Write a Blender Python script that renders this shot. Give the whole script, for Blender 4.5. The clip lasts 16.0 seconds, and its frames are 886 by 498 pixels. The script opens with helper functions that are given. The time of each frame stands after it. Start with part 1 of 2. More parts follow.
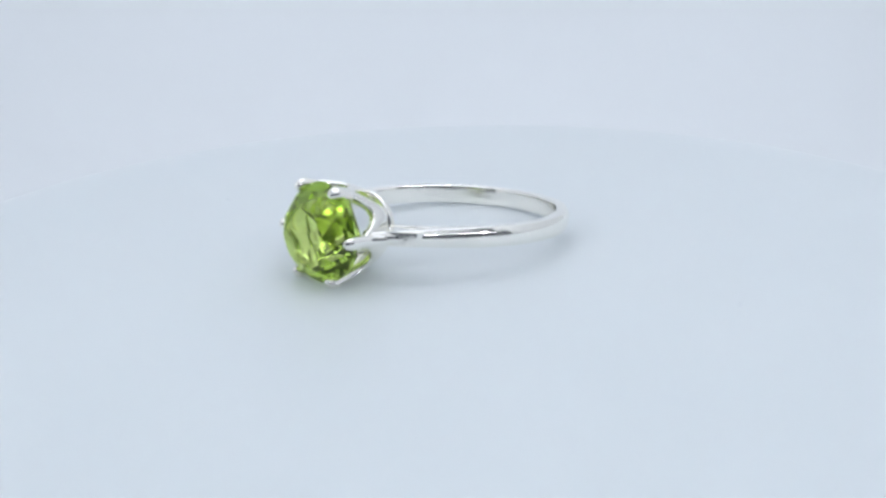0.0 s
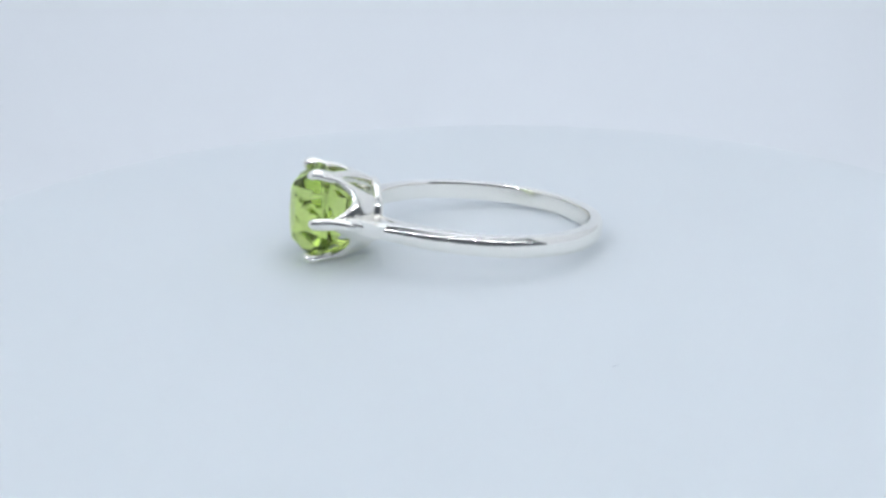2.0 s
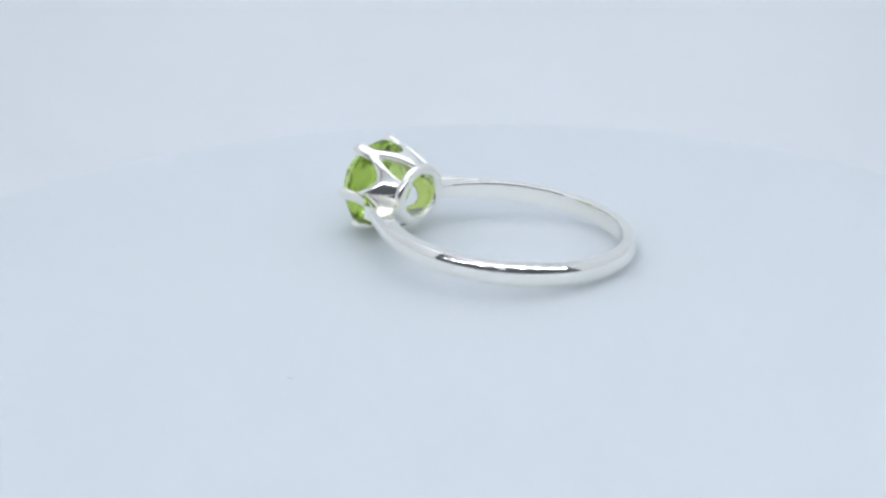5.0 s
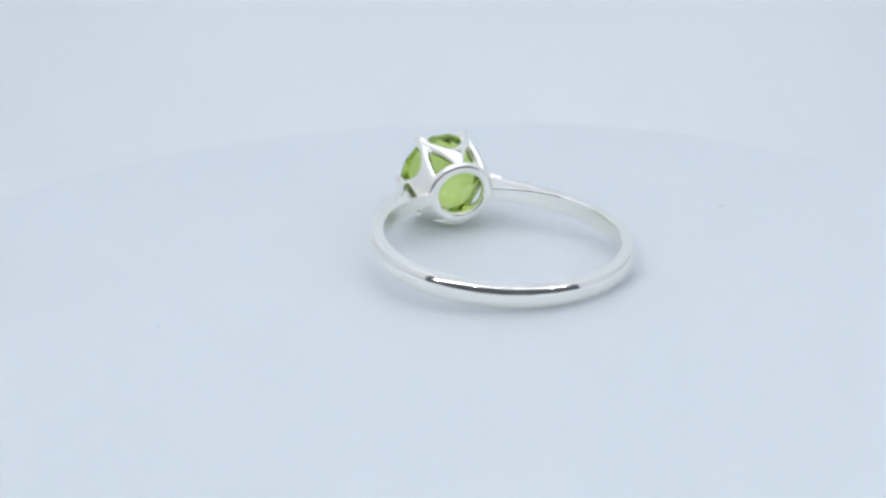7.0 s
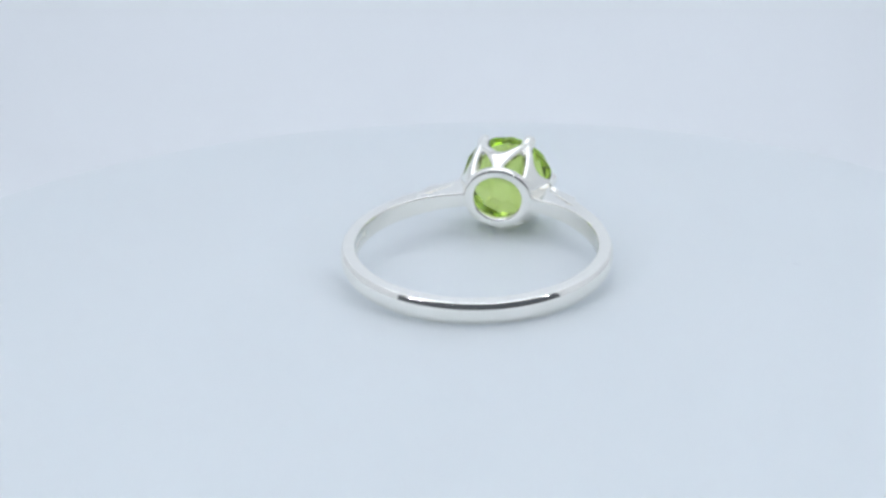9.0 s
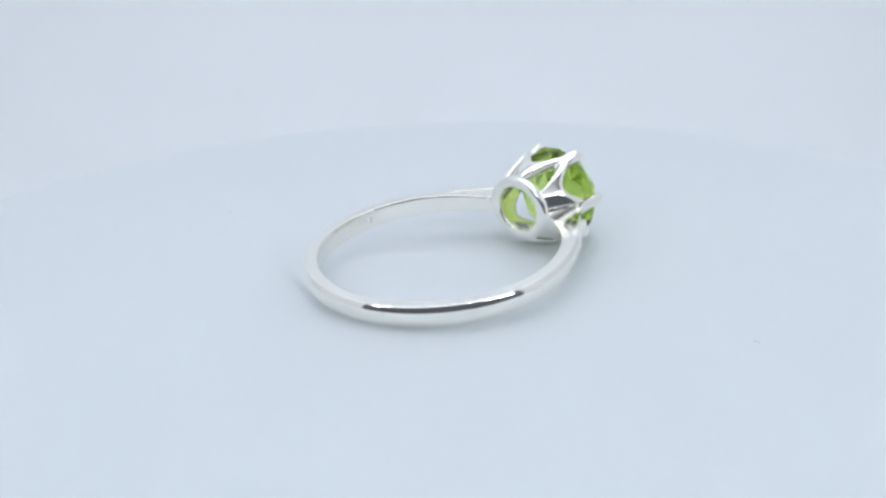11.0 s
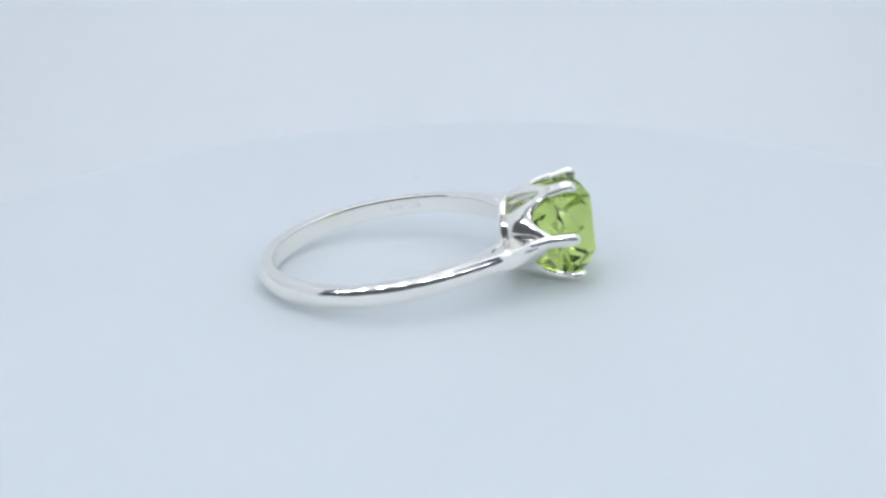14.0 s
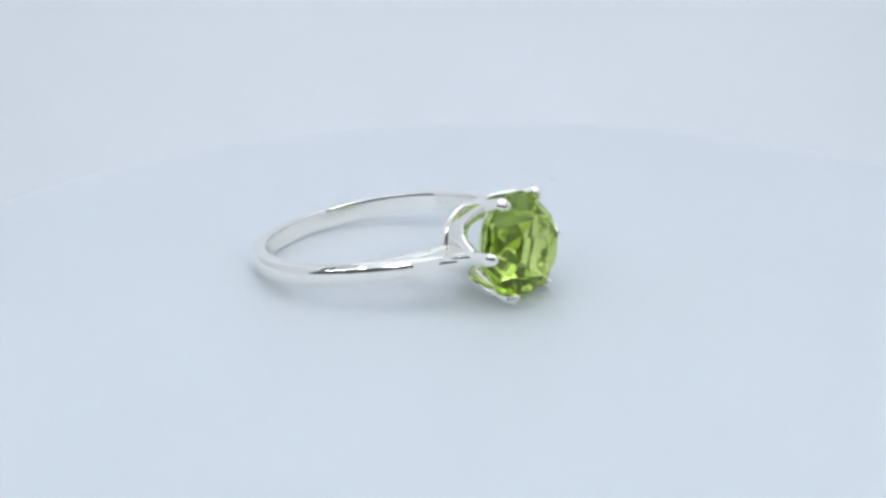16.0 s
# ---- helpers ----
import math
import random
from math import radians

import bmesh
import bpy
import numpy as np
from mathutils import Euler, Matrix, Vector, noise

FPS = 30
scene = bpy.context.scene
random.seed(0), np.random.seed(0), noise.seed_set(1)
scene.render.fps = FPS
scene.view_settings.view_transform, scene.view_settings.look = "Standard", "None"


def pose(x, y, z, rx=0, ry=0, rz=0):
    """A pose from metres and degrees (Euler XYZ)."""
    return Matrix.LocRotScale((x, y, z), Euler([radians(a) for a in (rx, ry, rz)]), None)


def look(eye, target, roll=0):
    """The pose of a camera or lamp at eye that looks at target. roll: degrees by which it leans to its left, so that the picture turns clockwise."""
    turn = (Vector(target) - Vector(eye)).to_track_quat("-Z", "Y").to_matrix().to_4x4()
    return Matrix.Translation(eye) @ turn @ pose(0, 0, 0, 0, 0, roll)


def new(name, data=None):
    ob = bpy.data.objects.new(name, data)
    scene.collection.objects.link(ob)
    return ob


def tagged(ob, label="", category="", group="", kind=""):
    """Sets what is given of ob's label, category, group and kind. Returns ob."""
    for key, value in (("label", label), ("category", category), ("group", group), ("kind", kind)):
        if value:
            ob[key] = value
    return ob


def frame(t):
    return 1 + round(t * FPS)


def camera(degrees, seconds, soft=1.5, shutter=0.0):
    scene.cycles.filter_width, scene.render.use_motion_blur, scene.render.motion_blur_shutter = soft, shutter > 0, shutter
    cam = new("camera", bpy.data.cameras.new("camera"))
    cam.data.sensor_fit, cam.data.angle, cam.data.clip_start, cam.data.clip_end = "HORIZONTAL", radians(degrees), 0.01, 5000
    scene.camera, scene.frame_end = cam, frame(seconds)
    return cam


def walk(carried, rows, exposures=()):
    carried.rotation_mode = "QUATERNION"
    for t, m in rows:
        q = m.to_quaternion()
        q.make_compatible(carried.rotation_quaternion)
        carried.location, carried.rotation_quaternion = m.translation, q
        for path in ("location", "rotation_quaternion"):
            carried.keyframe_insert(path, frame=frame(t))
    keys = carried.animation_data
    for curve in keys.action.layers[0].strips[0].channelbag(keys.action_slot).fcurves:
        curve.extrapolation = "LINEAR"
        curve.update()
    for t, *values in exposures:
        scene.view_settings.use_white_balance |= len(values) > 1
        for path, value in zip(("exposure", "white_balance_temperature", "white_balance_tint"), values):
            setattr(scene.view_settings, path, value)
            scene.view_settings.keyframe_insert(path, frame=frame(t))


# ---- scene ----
MM = 0.001

# ---- camera: fixed on a stand before the light box ----
cam = camera(44.57, 16.0, soft=2.8)
EYE = pose(0.0, -0.07796, 0.02767, 70.764, 1.833, -0.518)
walk(cam, [(0.0, EYE), (16.0, EYE)], exposures=[(0.0, 0.0), (16.0, 0.0)])

# ---- world and lights ----
world = bpy.data.worlds.new("room")
scene.world = world
world.use_nodes = True
world.node_tree.nodes["Background"].inputs[0].default_value = (0.54, 0.62, 0.74, 1)
world.node_tree.nodes["Background"].inputs[1].default_value = 0.15


def panel_lamp(name, x, y, z, sx, sy, watts, target):
    data = bpy.data.lights.new(name, "AREA")
    data.shape, data.size, data.size_y = "RECTANGLE", sx, sy
    data.energy, data.color = watts, (0.885, 0.93, 1.0)
    ob = new(name, data)
    ob.matrix_world = look((x, y, z), target)
    return ob


# assumed soft light from above, its source out of view
panel_lamp("unseen_ceiling_light", 0.004, 0.032, 0.196, 0.18, 0.17, 0.127, (0.004, 0.032, 0))


# ---- materials ----
def material(name):
    m = bpy.data.materials.new(name)
    m.use_nodes = True
    return m, m.node_tree.nodes, m.node_tree.links, m.node_tree.nodes["Principled BSDF"]


def textured(name, low, high, scale, rough, metal=0.0, bump=0.0, bump_scale=None, rough_var=0.0, detail=4.0, distance=0.0001):
    """A surface with colour variation at two scales and a fine relief."""
    m, nodes, links, bsdf = material(name)
    coords = nodes.new("ShaderNodeTexCoord")
    big = nodes.new("ShaderNodeTexNoise")
    big.inputs["Scale"].default_value, big.inputs["Detail"].default_value = scale, detail
    fine = nodes.new("ShaderNodeTexNoise")
    fine.inputs["Scale"].default_value, fine.inputs["Detail"].default_value = bump_scale or scale * 12, 3.0
    links.new(coords.outputs["Object"], big.inputs["Vector"])
    links.new(coords.outputs["Object"], fine.inputs["Vector"])
    both = nodes.new("ShaderNodeMath")
    both.operation = "MULTIPLY_ADD"
    both.inputs[1].default_value = 0.35
    links.new(fine.outputs["Fac"], both.inputs[0])
    links.new(big.outputs["Fac"], both.inputs[2])
    ramp = nodes.new("ShaderNodeValToRGB")
    ramp.color_ramp.elements[0].position, ramp.color_ramp.elements[0].color = 0.40, (*low, 1)
    ramp.color_ramp.elements[1].position, ramp.color_ramp.elements[1].color = 0.95, (*high, 1)
    links.new(both.outputs[0], ramp.inputs["Fac"])
    links.new(ramp.outputs["Color"], bsdf.inputs["Base Color"])
    bsdf.inputs["Roughness"].default_value, bsdf.inputs["Metallic"].default_value = rough, metal
    if rough_var:
        span = nodes.new("ShaderNodeMapRange")
        span.inputs["To Min"].default_value, span.inputs["To Max"].default_value = rough - rough_var, rough + rough_var
        links.new(big.outputs["Fac"], span.inputs["Value"])
        links.new(span.outputs[0], bsdf.inputs["Roughness"])
    if bump:
        relief = nodes.new("ShaderNodeBump")
        relief.inputs["Strength"].default_value, relief.inputs["Distance"].default_value = bump, distance
        links.new(fine.outputs["Fac"], relief.inputs["Height"])
        links.new(relief.outputs[0], bsdf.inputs["Normal"])
    return m


SILVER = textured("polished silver", (0.96, 0.938, 0.882), (0.985, 0.962, 0.91), 300, 0.09, 1.0, 0.05, 2500, 0.03)
STAMP = textured("stamped silver", (0.84, 0.82, 0.78), (0.95, 0.93, 0.88), 900, 0.35, 1.0, 0.2, 4000)
TABLE = textured("matt white acrylic", (0.685, 0.725, 0.748), (0.70, 0.74, 0.763), 40, 0.45, 0.0, 0.05, 4000, 0.05, distance=0.00003)
PAPER = textured("white backdrop sheet", (0.785, 0.81, 0.835), (0.80, 0.825, 0.85), 30, 0.8, 0.0, 0.1, 3000, distance=0.00005)
WALLS = textured("white box lining", (0.84, 0.85, 0.86), (0.87, 0.88, 0.89), 25, 0.7, 0.0, 0.1, 1500)
DARK = textured("black plastic", (0.02, 0.02, 0.022), (0.035, 0.035, 0.04), 80, 0.4, 0.0, 0.1, 3000)
LINT = textured("grey lint", (0.60, 0.64, 0.68), (0.66, 0.70, 0.73), 4000, 0.9)


TABLE_BSDF = TABLE.node_tree.nodes["Principled BSDF"]
TABLE_BSDF.inputs["Subsurface Weight"].default_value = 1.0
TABLE_BSDF.inputs["Subsurface Radius"].default_value = (1.0, 1.0, 1.0)
TABLE_BSDF.inputs["Subsurface Scale"].default_value = 0.007


def hand_polish(m):
    """Slow waves left by hand polishing, under the fine relief."""
    nodes, links = m.node_tree.nodes, m.node_tree.links
    coords = nodes.new("ShaderNodeTexCoord")
    wave = nodes.new("ShaderNodeTexNoise")
    wave.inputs["Scale"].default_value, wave.inputs["Detail"].default_value = 420, 1.0
    links.new(coords.outputs["Object"], wave.inputs["Vector"])
    relief = nodes.new("ShaderNodeBump")
    relief.inputs["Strength"].default_value, relief.inputs["Distance"].default_value = 0.5, 0.00008
    links.new(wave.outputs["Fac"], relief.inputs["Height"])
    fine = next(n for n in nodes if n.type == "BUMP" and n != relief)
    links.new(relief.outputs[0], fine.inputs["Normal"])


hand_polish(SILVER)


def gem_material(name, rough):
    """Clear coloured stone: every pass or bounce inside it takes more red and blue, so that long ways turn deep green."""
    m, nodes, links, bsdf = material(name)
    nodes.remove(bsdf)
    glass = nodes.new("ShaderNodeBsdfGlass")
    coords = nodes.new("ShaderNodeTexCoord")
    cloud = nodes.new("ShaderNodeTexNoise")
    cloud.inputs["Scale"].default_value = 350
    links.new(coords.outputs["Object"], cloud.inputs["Vector"])
    ramp = nodes.new("ShaderNodeValToRGB")
    ramp.color_ramp.elements[0].color = (0.815, 0.92, 0.49, 1)
    ramp.color_ramp.elements[1].color = (0.855, 0.935, 0.57, 1)
    links.new(cloud.outputs["Fac"], ramp.inputs["Fac"])
    links.new(ramp.outputs["Color"], glass.inputs["Color"])
    glass.inputs["Roughness"].default_value = rough
    glass.inputs["IOR"].default_value = 1.67
    links.new(glass.outputs[0], nodes["Material Output"].inputs["Surface"])
    return m


GEM = gem_material("peridot", 0.0)
GIRDLE = gem_material("frosted peridot girdle", 0.2)


def glow(name, colour, strength):
    m, nodes, links, bsdf = material(name)
    bsdf.inputs["Base Color"].default_value = (0.8, 0.8, 0.8, 1)
    bsdf.inputs["Emission Color"].default_value = (*colour, 1)
    bsdf.inputs["Emission Strength"].default_value = strength
    return m


LED = glow("white led", (0.885, 0.93, 1.0), 115.0)


# ---- mesh helpers ----
def part(name, bm, mat, parent=None, label="", smooth=False, at=None):
    bmesh.ops.recalc_face_normals(bm, faces=bm.faces)
    if at is not None:
        bm.transform(at)
    for f in bm.faces:
        f.smooth = smooth
    me = bpy.data.meshes.new(name)
    bm.to_mesh(me)
    bm.free()
    me.materials.append(mat)
    ob = new(name, me)
    ob.parent = parent
    return tagged(ob, label)


def rings(loops, closed=False, bm=None):
    """Skins a row of point loops with quads; caps the ends unless the row closes on itself."""
    bm = bm or bmesh.new()
    rows = [[bm.verts.new(p) for p in loop] for loop in loops]
    n, count = len(rows[0]), len(rows)
    for i in range(count if closed else count - 1):
        a, b = rows[i], rows[(i + 1) % count]
        for j in range(n):
            bm.faces.new((a[j], a[(j + 1) % n], b[(j + 1) % n], b[j]))
    if not closed:
        bm.faces.new(rows[0])
        bm.faces.new(rows[-1])
    return bm


def rounded(cx, cy, power=2.6, n=20):
    """A rounded-square section of half sizes cx, cy."""
    out = []
    for k in range(n):
        a = 2 * math.pi * k / n
        c, s = math.cos(a), math.sin(a)
        out.append((cx * math.copysign(abs(c) ** (2 / power), c), cy * math.copysign(abs(s) ** (2 / power), s)))
    return out


def box_bm(x0, x1, y0, y1, z0, z1, bevel=0.0):
    bm = bmesh.new()
    bmesh.ops.create_cube(bm, size=1)
    for v in bm.verts:
        v.co = Vector(((x0 + x1) / 2 + v.co.x * (x1 - x0), (y0 + y1) / 2 + v.co.y * (y1 - y0), (z0 + z1) / 2 + v.co.z * (z1 - z0)))
    if bevel:
        bmesh.ops.bevel(bm, geom=bm.edges[:], offset=bevel, segments=2, affect="EDGES", profile=0.5)
    return bm


def turned(profile, n=96):
    """A solid turned about z from (radius, height) pairs, with flat ends."""
    return rings([[(r * math.cos(2 * math.pi * i / n), r * math.sin(2 * math.pi * i / n), z) for i in range(n)] for r, z in profile])


# ---- the light box ----
def light_box():
    bx, yf, yb, zt, zf = 0.10, -0.105, 0.13, 0.20, -0.012
    wall = 0.006
    # seamless sheet: flat under the turntable, then a wide sweep up the back
    sec = [(yf, zf)]
    r = 0.07
    for k in range(0, 25):
        a = math.radians(90 * k / 24)
        sec.append((yb - r + r * math.sin(a), zf + r - r * math.cos(a)))
    sec.append((yb, zt))
    under = [(y + (0.0015 if y > yb - 0.001 else 0.0), z - 0.0015) for y, z in reversed(sec)]
    bm = rings([[(x, y, z) for y, z in sec + under] for x in (-bx, -bx + 0.001, bx - 0.001, bx)])
    tagged(part("backdrop", bm, PAPER, smooth=True), "seamless white sheet curving up behind the turntable", "backdrop", kind="structure")
    for name, x0, x1 in (("wall_west", -bx - wall, -bx), ("wall_east", bx, bx + wall)):
        tagged(part(name, box_bm(x0, x1, -0.056, yb + wall, zf - wall, zt, 0.0005), WALLS), "plain white lining of the light box", "wall", kind="structure")
    tagged(part("ceiling", box_bm(-bx - wall, bx + wall, yf, yb + wall, zt, zt + wall, 0.0005), WALLS), "plain white light box top", "ceiling", kind="structure")
    tagged(part("wall_north", box_bm(-bx - wall, bx + wall, yb + 0.002, yb + wall, zf - wall, zt - 0.0005), WALLS), "plain white back of the light box", "wall", kind="structure")
    # front: a valance over the open doorway through which the camera looks
    tagged(part("wall_south", box_bm(-0.16, 0.16, yf - wall, yf - 0.0005, 0.074, zt + wall, 0.0005), WALLS), "white front flap above the open side", "wall", kind="structure")


def added_lamp_frame():
    # bars added out of view, to give the overhead area lamp a body
    light = tagged(new("added_lamp_frame"), "added white frame around the unseen lamp under the box top", "lamp")
    light.matrix_world = pose(0.004, 0.032, 0.2)
    for x in (-0.0925, 0.0925):
        part("frame_bar", box_bm(x - 0.0022, x + 0.0022, -0.0895, 0.0895, -0.006, -0.0002, 0.0005), WALLS, light)
    for y in (-0.0875, 0.0875):
        part("frame_bar", box_bm(-0.0900, 0.0900, y - 0.0022, y + 0.0022, -0.006, -0.0002, 0.0005), WALLS, light)


def led_strip():
    strip = tagged(new("led_strip"), "narrow strip of small white lamps on the front flap", "lamp")
    strip.matrix_world = pose(0, -0.1055, 0.079, -90)
    part("carrier", box_bm(-0.15, 0.15, -0.004, 0.004, 0.0, 0.002, 0.0004), WALLS, strip)
    master = None
    for i in range(9):
        x = -0.136 + 0.034 * i
        if master is None:
            master = part("led", box_bm(-0.0036, 0.0036, -0.0020, 0.0020, 0.002, 0.0036, 0.0005), LED, strip)
            lamp = master
        else:
            lamp = new("led", master.data)
            lamp.parent = strip
        lamp.location = (x, 0, 0)


# ---- the turntable and the ring ----
DISC = 0.0474


def turntable():
    top = tagged(new("turntable"), "round matt white turntable, slowly turning", "turntable")
    prof = [(DISC - 0.006, 0.0), (DISC - 0.0022, 0.0)]
    for k in range(1, 7):
        a = math.radians(15 * k)
        prof.append((DISC - 0.0022 + 0.0022 * math.sin(a), -0.0022 + 0.0022 * math.cos(a)))
    prof += [(DISC, -0.007), (DISC - 0.001, -0.008), (DISC - 0.004, -0.008)]
    # the disc sits a little off the axis on which it turns
    part("platter", turned(prof, 192), TABLE, top, smooth=True, at=Matrix.Translation((-0.00055, -0.00071, 0)))
    part("foot", turned([(0.03, -0.0078), (0.031, -0.009), (0.031, -0.012)], 64), DARK, top, "low black plastic foot")
    return top


def speck(x, y, size, angle):
    """A curled fibre of lint lying on the platter; gives it and its place on the platter."""
    loops = []
    for i in range(7):
        s = i / 6 - 0.5
        c = Vector((s * size, 0.25 * size * (s * s * 4 - 0.4), 0.00003))
        w = 0.000026 * (1.1 - abs(s) * 1.2)
        loops.append([c + Vector((0, w * math.cos(a), w * math.sin(a))) for a in (0, 1.26, 2.51, 3.77, 5.03)])
    ob = tagged(part("lint", rings(loops), LINT), "tiny curled grey fibre lying on the turntable", "lint", "lint on the turntable")
    return ob, pose(x, y, 0.0, rz=angle)


# ring frame: x towards the stone, z along the finger hole, in millimetres until placed
TILT, LEAN = radians(6.949), radians(2.269)
U = Vector((-math.cos(TILT), 0, math.sin(TILT)))
V0 = Vector((0, -1, 0))
W0 = Vector((math.sin(TILT), 0, math.cos(TILT)))
V = math.cos(LEAN) * V0 + math.sin(LEAN) * W0
W = math.cos(LEAN) * W0 - math.sin(LEAN) * V0
RING_TURN = Matrix((U, V, W)).transposed()
RING_AT = Vector((3.507, 3.227, 0.0)) * MM
LIFT = RING_TURN.transposed() @ Vector((0, 0, 1.90))
IN_RING = Matrix.Scale(MM, 4) @ Matrix.Translation(LIFT)
HEAD = IN_RING @ Matrix.Translation((0, 0.065, 0.08)) @ Matrix.Rotation(-0.0464, 4, "X")

RI, RO = 8.72, 9.80


def band_section(t, b, dome, rc=0.06):
    """Section of the shank: (outwards from the inner face, across), flat inside, gently domed outside."""
    out = []
    c = 0.05
    for k in range(7):
        out.append((0.0 if 0 < k < 6 else 0.008, -(b - c) + 2 * (b - c) * k / 6))
    edge = t - dome
    out += [(0.025, b - 0.025), (0.06, b), (0.085, b), (edge - rc - 0.025, b)]
    for k in range(6):
        a = radians(11 * k)
        out.append((edge - rc + rc * math.sin(a), b - rc + rc * math.cos(a)))
    n = 18
    for k in range(1, n):
        w = (b - rc) * (1 - 2 * k / n)
        out.append((edge + dome * (1 - (abs(w) / (b - rc)) ** 2.8), w))
    for k in range(5, -1, -1):
        a = radians(11 * k)
        out.append((edge - rc + rc * math.sin(a), -(b - rc + rc * math.cos(a))))
    out += [(edge - rc - 0.025, -b), (0.085, -b), (0.06, -b), (0.025, -b + 0.025)]
    return out


def eased(value, start, span):
    k = min(1.0, max(0.0, (value - start) / span))
    return k * k * (3 - 2 * k)


def shank_bm():
    loops = []
    n = 180
    a0 = radians(14)
    for i in range(n + 1):
        a = a0 + (2 * math.pi - 2 * a0) * i / n
        near = math.degrees(min(a, 2 * math.pi - a))
        f = eased(near, 15, 45)
        back = eased(near, 90, 50)
        t, b, dome = 0.64 + 0.44 * f, 0.58 + 0.17 * f + 0.035 * back, 0.12 + 0.08 * f
        loops.append([((RI + o) * math.cos(a), (RI + o) * math.sin(a), w + 0.03 * back) for o, w in band_section(t, b, dome, 0.08)])
    return rings(loops)


def shoulder_bm(side):
    """The outer strand: leaves the band on a tangent and runs up to a prong in one slow curve."""
    a0, tang = radians(86), radians(75)
    start = Vector((RO * math.cos(tang), RO * math.sin(tang)))
    end = Vector((11.75, 3.62))
    bend = start + Vector((math.sin(tang), -math.cos(tang))) * 3.8
    near = end - Vector((0.80, -0.60)) * 3.8
    loops = []
    n = 64
    for i in range(n + 1):
        s = i / n
        if s < 0.12:
            a = a0 + (tang - a0) * s / 0.12
            p = Vector((RO * math.cos(a), RO * math.sin(a)))
            k = 0.0
        else:
            k = (s - 0.12) / 0.88
            h = 1 - k
            p = start * h ** 3 + bend * 3 * h * h * k + near * 3 * h * k * k + end * k ** 3
            d = (bend - start) * h * h + (near - bend) * 2 * h * k + (end - near) * k * k
            a = math.atan2(-d.x, d.y) + math.pi
        nrm = Vector((math.cos(a), math.sin(a)))
        proud = -0.06 + 0.066 * min(1.0, s / 0.25)
        t, b, dome = 0.94 - 0.12 * k, 0.75 + proud - 0.30 * k * k, 0.20 - 0.10 * k
        loops.append([((p + nrm * (o - t + proud))[0], side * (p + nrm * (o - t + proud))[1], w) for o, w in band_section(t, b, dome, 0.10 + 0.10 * k)])
    return rings(loops)


def web_bm(side):
    """The recessed metal between the strand, the band's end and the head."""
    loops = []
    for z in (-0.52, -0.48, 0.48, 0.52):
        g = 0.04 if abs(z) > 0.5 else 0.0
        pts = [(8.9, 2.2 + g), (11.6 - g, 3.0 + g), (9.2, 6.0 - g), (7.0 + g, 6.2 - g), (8.45, 4.0)]
        loops.append([(x, side * y, z) for x, y in pts])
    return rings(loops)


def base_ring_bm(n=72):
    loops = []
    for i in range(n):
        a = 2 * math.pi * i / n
        loops.append([(8.56 + du, (2.24 + dr + 0.12 * du) * 1.05 * math.cos(a), 0.24 + (2.24 + dr + 0.12 * du) * 0.95 * math.sin(a)) for du, dr in rounded(0.36, 0.43, 2.7, 32)])
    return rings(loops, closed=True)


def cone_r(u):
    """Radius of the basket's mid surface at height u."""
    k = (u - 9.0) / 4.5
    return 2.46 + 1.36 * k + 0.12 * math.sin(math.pi * max(0.0, min(1.0, k)))


def prong_bm(angle):
    path = [(11.15, cone_r(11.15)), (11.35, cone_r(11.35)), (11.7, cone_r(11.7)), (12.2, cone_r(12.2)), (12.8, cone_r(12.8)), (13.2, 3.79), (13.44, 3.73), (13.62, 3.62), (13.75, 3.47), (13.80, 3.38)]
    size = [0.10, 0.26, 0.38, 0.43, 0.45, 0.46, 0.45, 0.39, 0.26, 0.09]
    if abs(math.sin(angle)) < 0.01:
        # the two claws that grow out of the shoulders
        path = [(10.1, 4.44), (10.7, 4.06), (11.2, 3.80), (11.65, 3.64), (12.1, 3.57), (12.5, 3.56), (12.88, 3.58), (13.2, 3.62), (13.44, 3.60), (13.62, 3.52), (13.75, 3.42), (13.80, 3.36)]
        size = [0.30, 0.36, 0.40, 0.43, 0.45, 0.47, 0.49] + size[5:]
        wide = [0.30, 0.37, 0.41, 0.44, 0.46, 0.48, 0.49, 0.48, 0.45, 0.38, 0.25, 0.09]
    else:
        wide = [0.12, 0.34, 0.50, 0.55, 0.53, 0.49, 0.46, 0.39, 0.26, 0.09]
    loops = []
    e = Vector((0, math.cos(angle), math.sin(angle)))
    side = Vector((0, -math.sin(angle), math.cos(angle)))
    for i, (u, r) in enumerate(path):
        lo, hi = path[max(0, i - 1)], path[min(len(path) - 1, i + 1)]
        d = Vector((hi[0] - lo[0], hi[1] - lo[1])).normalized()
        across = Vector((-d.y, 0, 0)) + e * d.x
        c = Vector((u, 0, 0)) + e * r
        loops.append([c + across * x + side * y for x, y in rounded(size[i] * 0.9, wide[i], 2.5, 20)])
    return rings(loops)


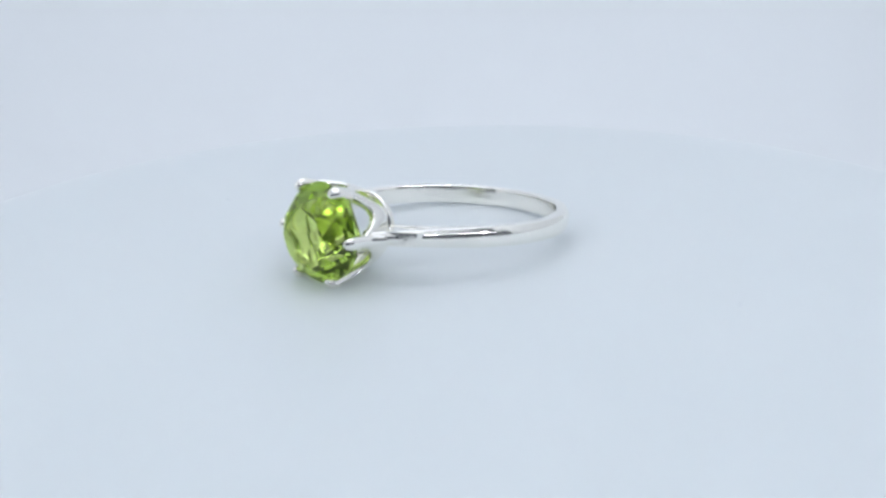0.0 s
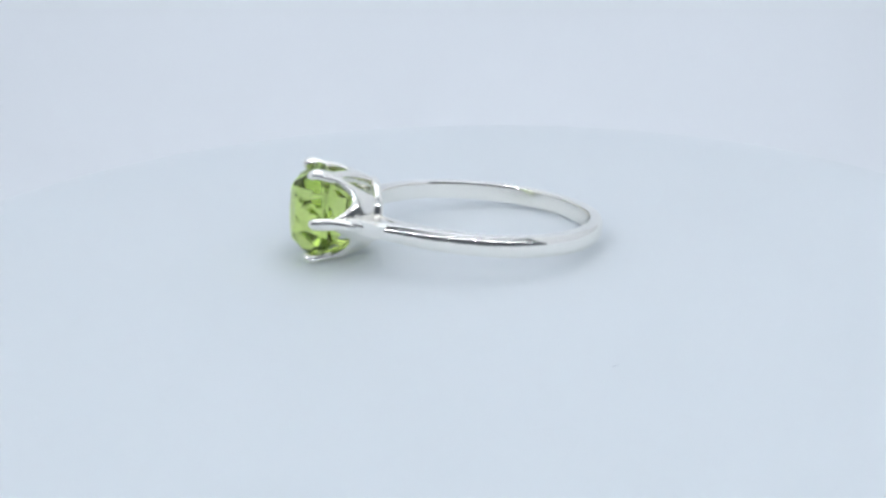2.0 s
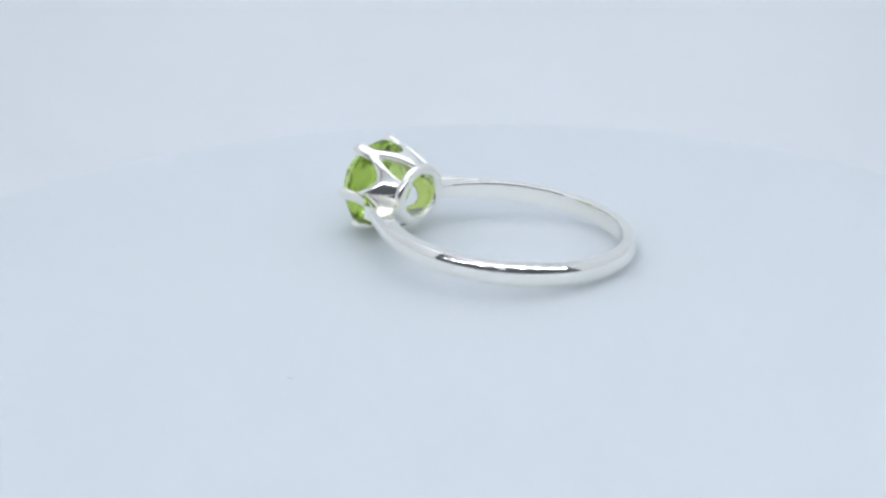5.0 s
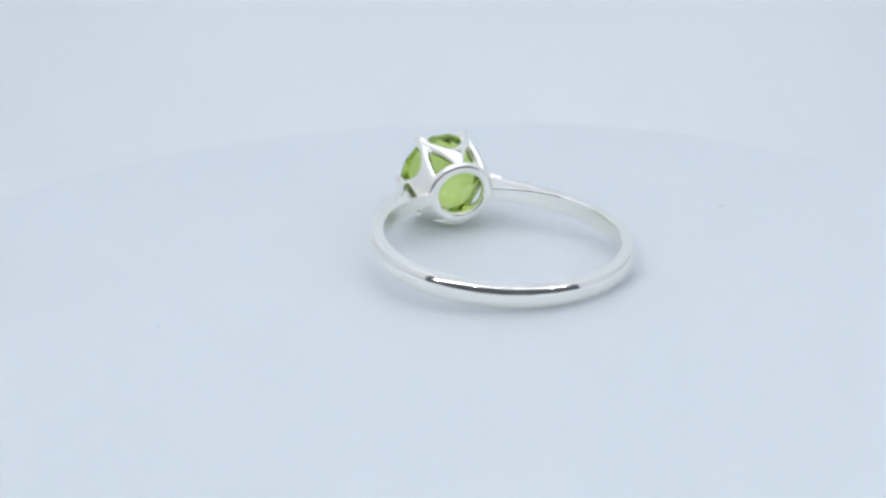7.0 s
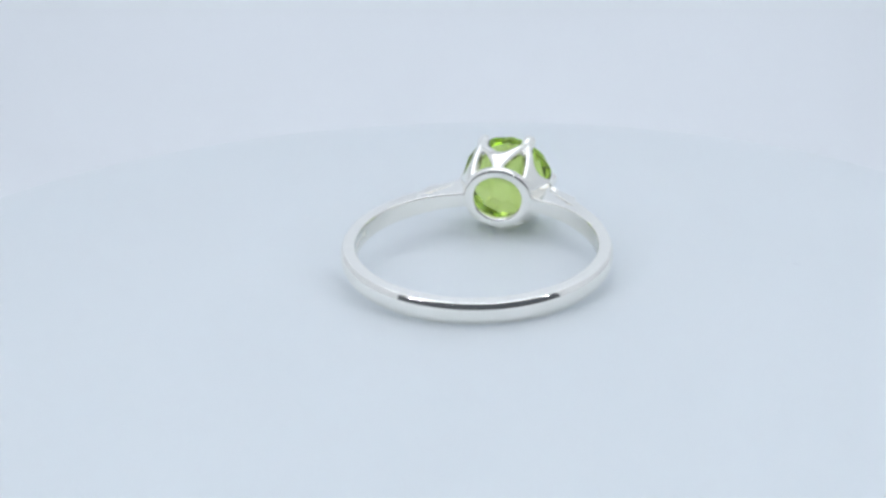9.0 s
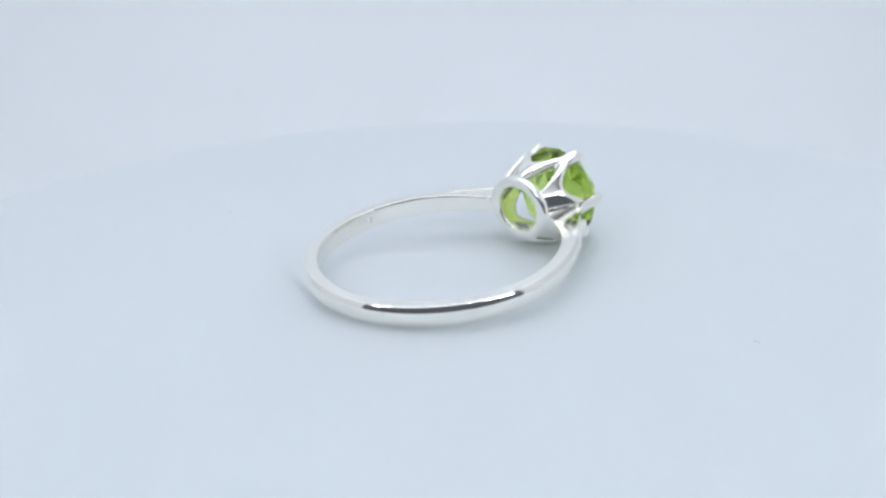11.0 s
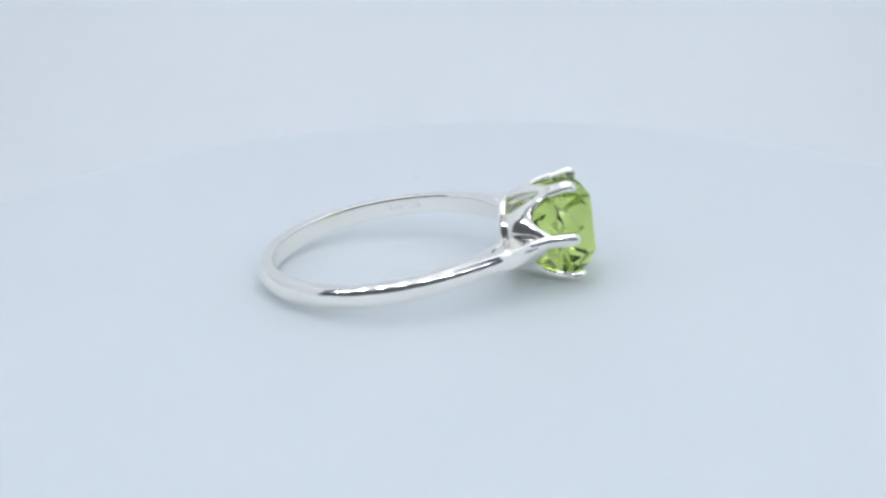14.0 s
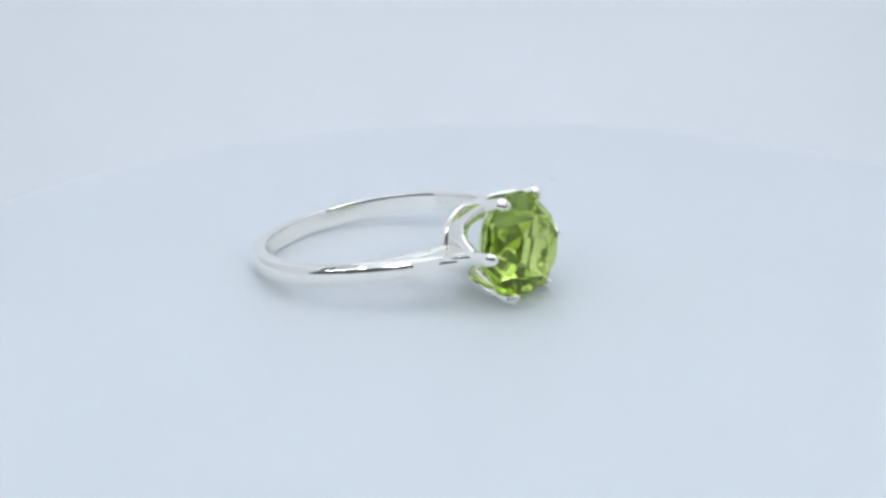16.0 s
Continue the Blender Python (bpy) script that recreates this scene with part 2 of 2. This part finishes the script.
def arch_bm(mid, shut):
    """The U between two prongs: rounded edge above, a foot on the base ring, triangular gaps at its sides."""
    loops = []
    n = 44
    foot = 0.36 if shut else 0.20
    for i in range(n + 1):
        k = -1 + 2 * i / n
        q = abs(k)
        top = 10.68 + 2.32 * q ** 1.95
        low = 8.55 + (0.0 if q < foot or k * shut > 0 else 3.05 * ((q - foot) / (1 - foot)) ** 0.92)
        a = mid + radians(30) * k
        loop = []
        for x, y in rounded((top - low) / 2, 0.43 - 0.03 * q, 3.0, 44):
            u = (top + low) / 2 + x
            r = cone_r(u) + y
            loop.append((u, r * math.cos(a), r * math.sin(a)))
        loops.append(loop)
    return rings(loops)


def stone_bm():
    """A round brilliant: table, star, kite and half facets above, mains and lower halves below."""
    r, girdle, crown, depth, thick = 3.72, 12.92, 1.80, 2.3, 0.5
    pts = []
    for k in range(8):
        a = math.radians(45 * k)
        h = math.radians(45 * k + 22.5)
        pts.append((girdle + crown, 0.57 * r, a))
        pts.append((girdle + crown * 0.62, 0.80 * r, h))
    for k in range(16):
        a = math.radians(22.5 * k)
        pts.append((girdle + 0.05, r, a))
        if k % 2 == 0:
            pts.append((girdle - thick, r * 0.99, a))
    for k in range(8):
        pts.append((girdle - thick - depth, 0.24 * r, math.radians(45 * k)))
    bm = bmesh.new()
    turn = radians(8)
    for u, q, a in pts:
        bm.verts.new((u, q * math.cos(a + turn), q * math.sin(a + turn)))
    bmesh.ops.convex_hull(bm, input=bm.verts[:])
    bmesh.ops.dissolve_limit(bm, angle_limit=radians(0.6), verts=bm.verts[:], edges=bm.edges[:])
    return bm


def finger_ring():
    ring = tagged(new("finger_ring"), "polished silver ring lying on its side with green stone", "ring")
    band = part("shank", shank_bm(), SILVER, ring, "slim polished silver band", smooth=True, at=IN_RING)
    for side in (1, -1):
        part("shoulder", shoulder_bm(side), SILVER, band, smooth=True, at=IN_RING)
        part("web", web_bm(side), SILVER, band, at=IN_RING)
    # worn maker's stamps on the inner face, too small to read
    for k, (deg, w, h) in enumerate(((84.5, 0.30, 0.50), (87.2, 0.22, 0.46), (90.2, 0.20, 0.20), (94.0, 0.14, 0.46), (96.0, 0.12, 0.50), (98.0, 0.14, 0.46), (100.0, 0.16, 0.50))):
        bm = box_bm(-0.004, 0.03, -w / 2, w / 2, -h / 2, h / 2, 0.008)
        bm.transform(Matrix.Rotation(radians(deg), 4, "Z") @ Matrix.Translation((RI - 0.012, 0, 0)))
        part("stamp", bm, STAMP, band, "worn stamped mark", at=IN_RING)
    head = part("basket", base_ring_bm(), SILVER, ring, "open six-claw silver setting", smooth=True, at=HEAD)
    for k in range(6):
        part("claw", prong_bm(radians(60 * k)), SILVER, head, smooth=True, at=HEAD)
        part("arch", arch_bm(radians(60 * k + 30), (-1, 0, 1)[k % 3]), SILVER, head, smooth=True, at=HEAD)
    stone = part("gemstone", stone_bm(), GEM, ring, "clear yellow-green round brilliant-cut stone", at=HEAD)
    stone.data.materials.append(GIRDLE)
    for face in stone.data.polygons:
        face.material_index = 1 if abs(face.normal.x) < 0.12 else 0
    return ring


light_box()
added_lamp_frame()
led_strip()
TURNTABLE = turntable()
SPECKS = [speck(0.00535, -0.02201, 0.0006, 20), speck(-0.00192, 0.02573, 0.0006, 70)]
RING = finger_ring()


# ---- what moves: the turntable and the ring on it ----
def turn_at(t):
    return 45.156 - 16.611 * t


def motions():
    rows_table, rows_ring = [], []
    for k in range(33):
        t = 0.5 * k
        spin = pose(0, 0, 0, rz=turn_at(t))
        rows_table.append((t, spin))
        rows_ring.append((t, spin @ Matrix.Translation(RING_AT) @ RING_TURN.to_4x4()))
    walk(TURNTABLE, rows_table)
    for lint, place in SPECKS:
        walk(lint, [(t, spin @ place) for t, spin in rows_table])
    walk(RING, rows_ring)


motions()
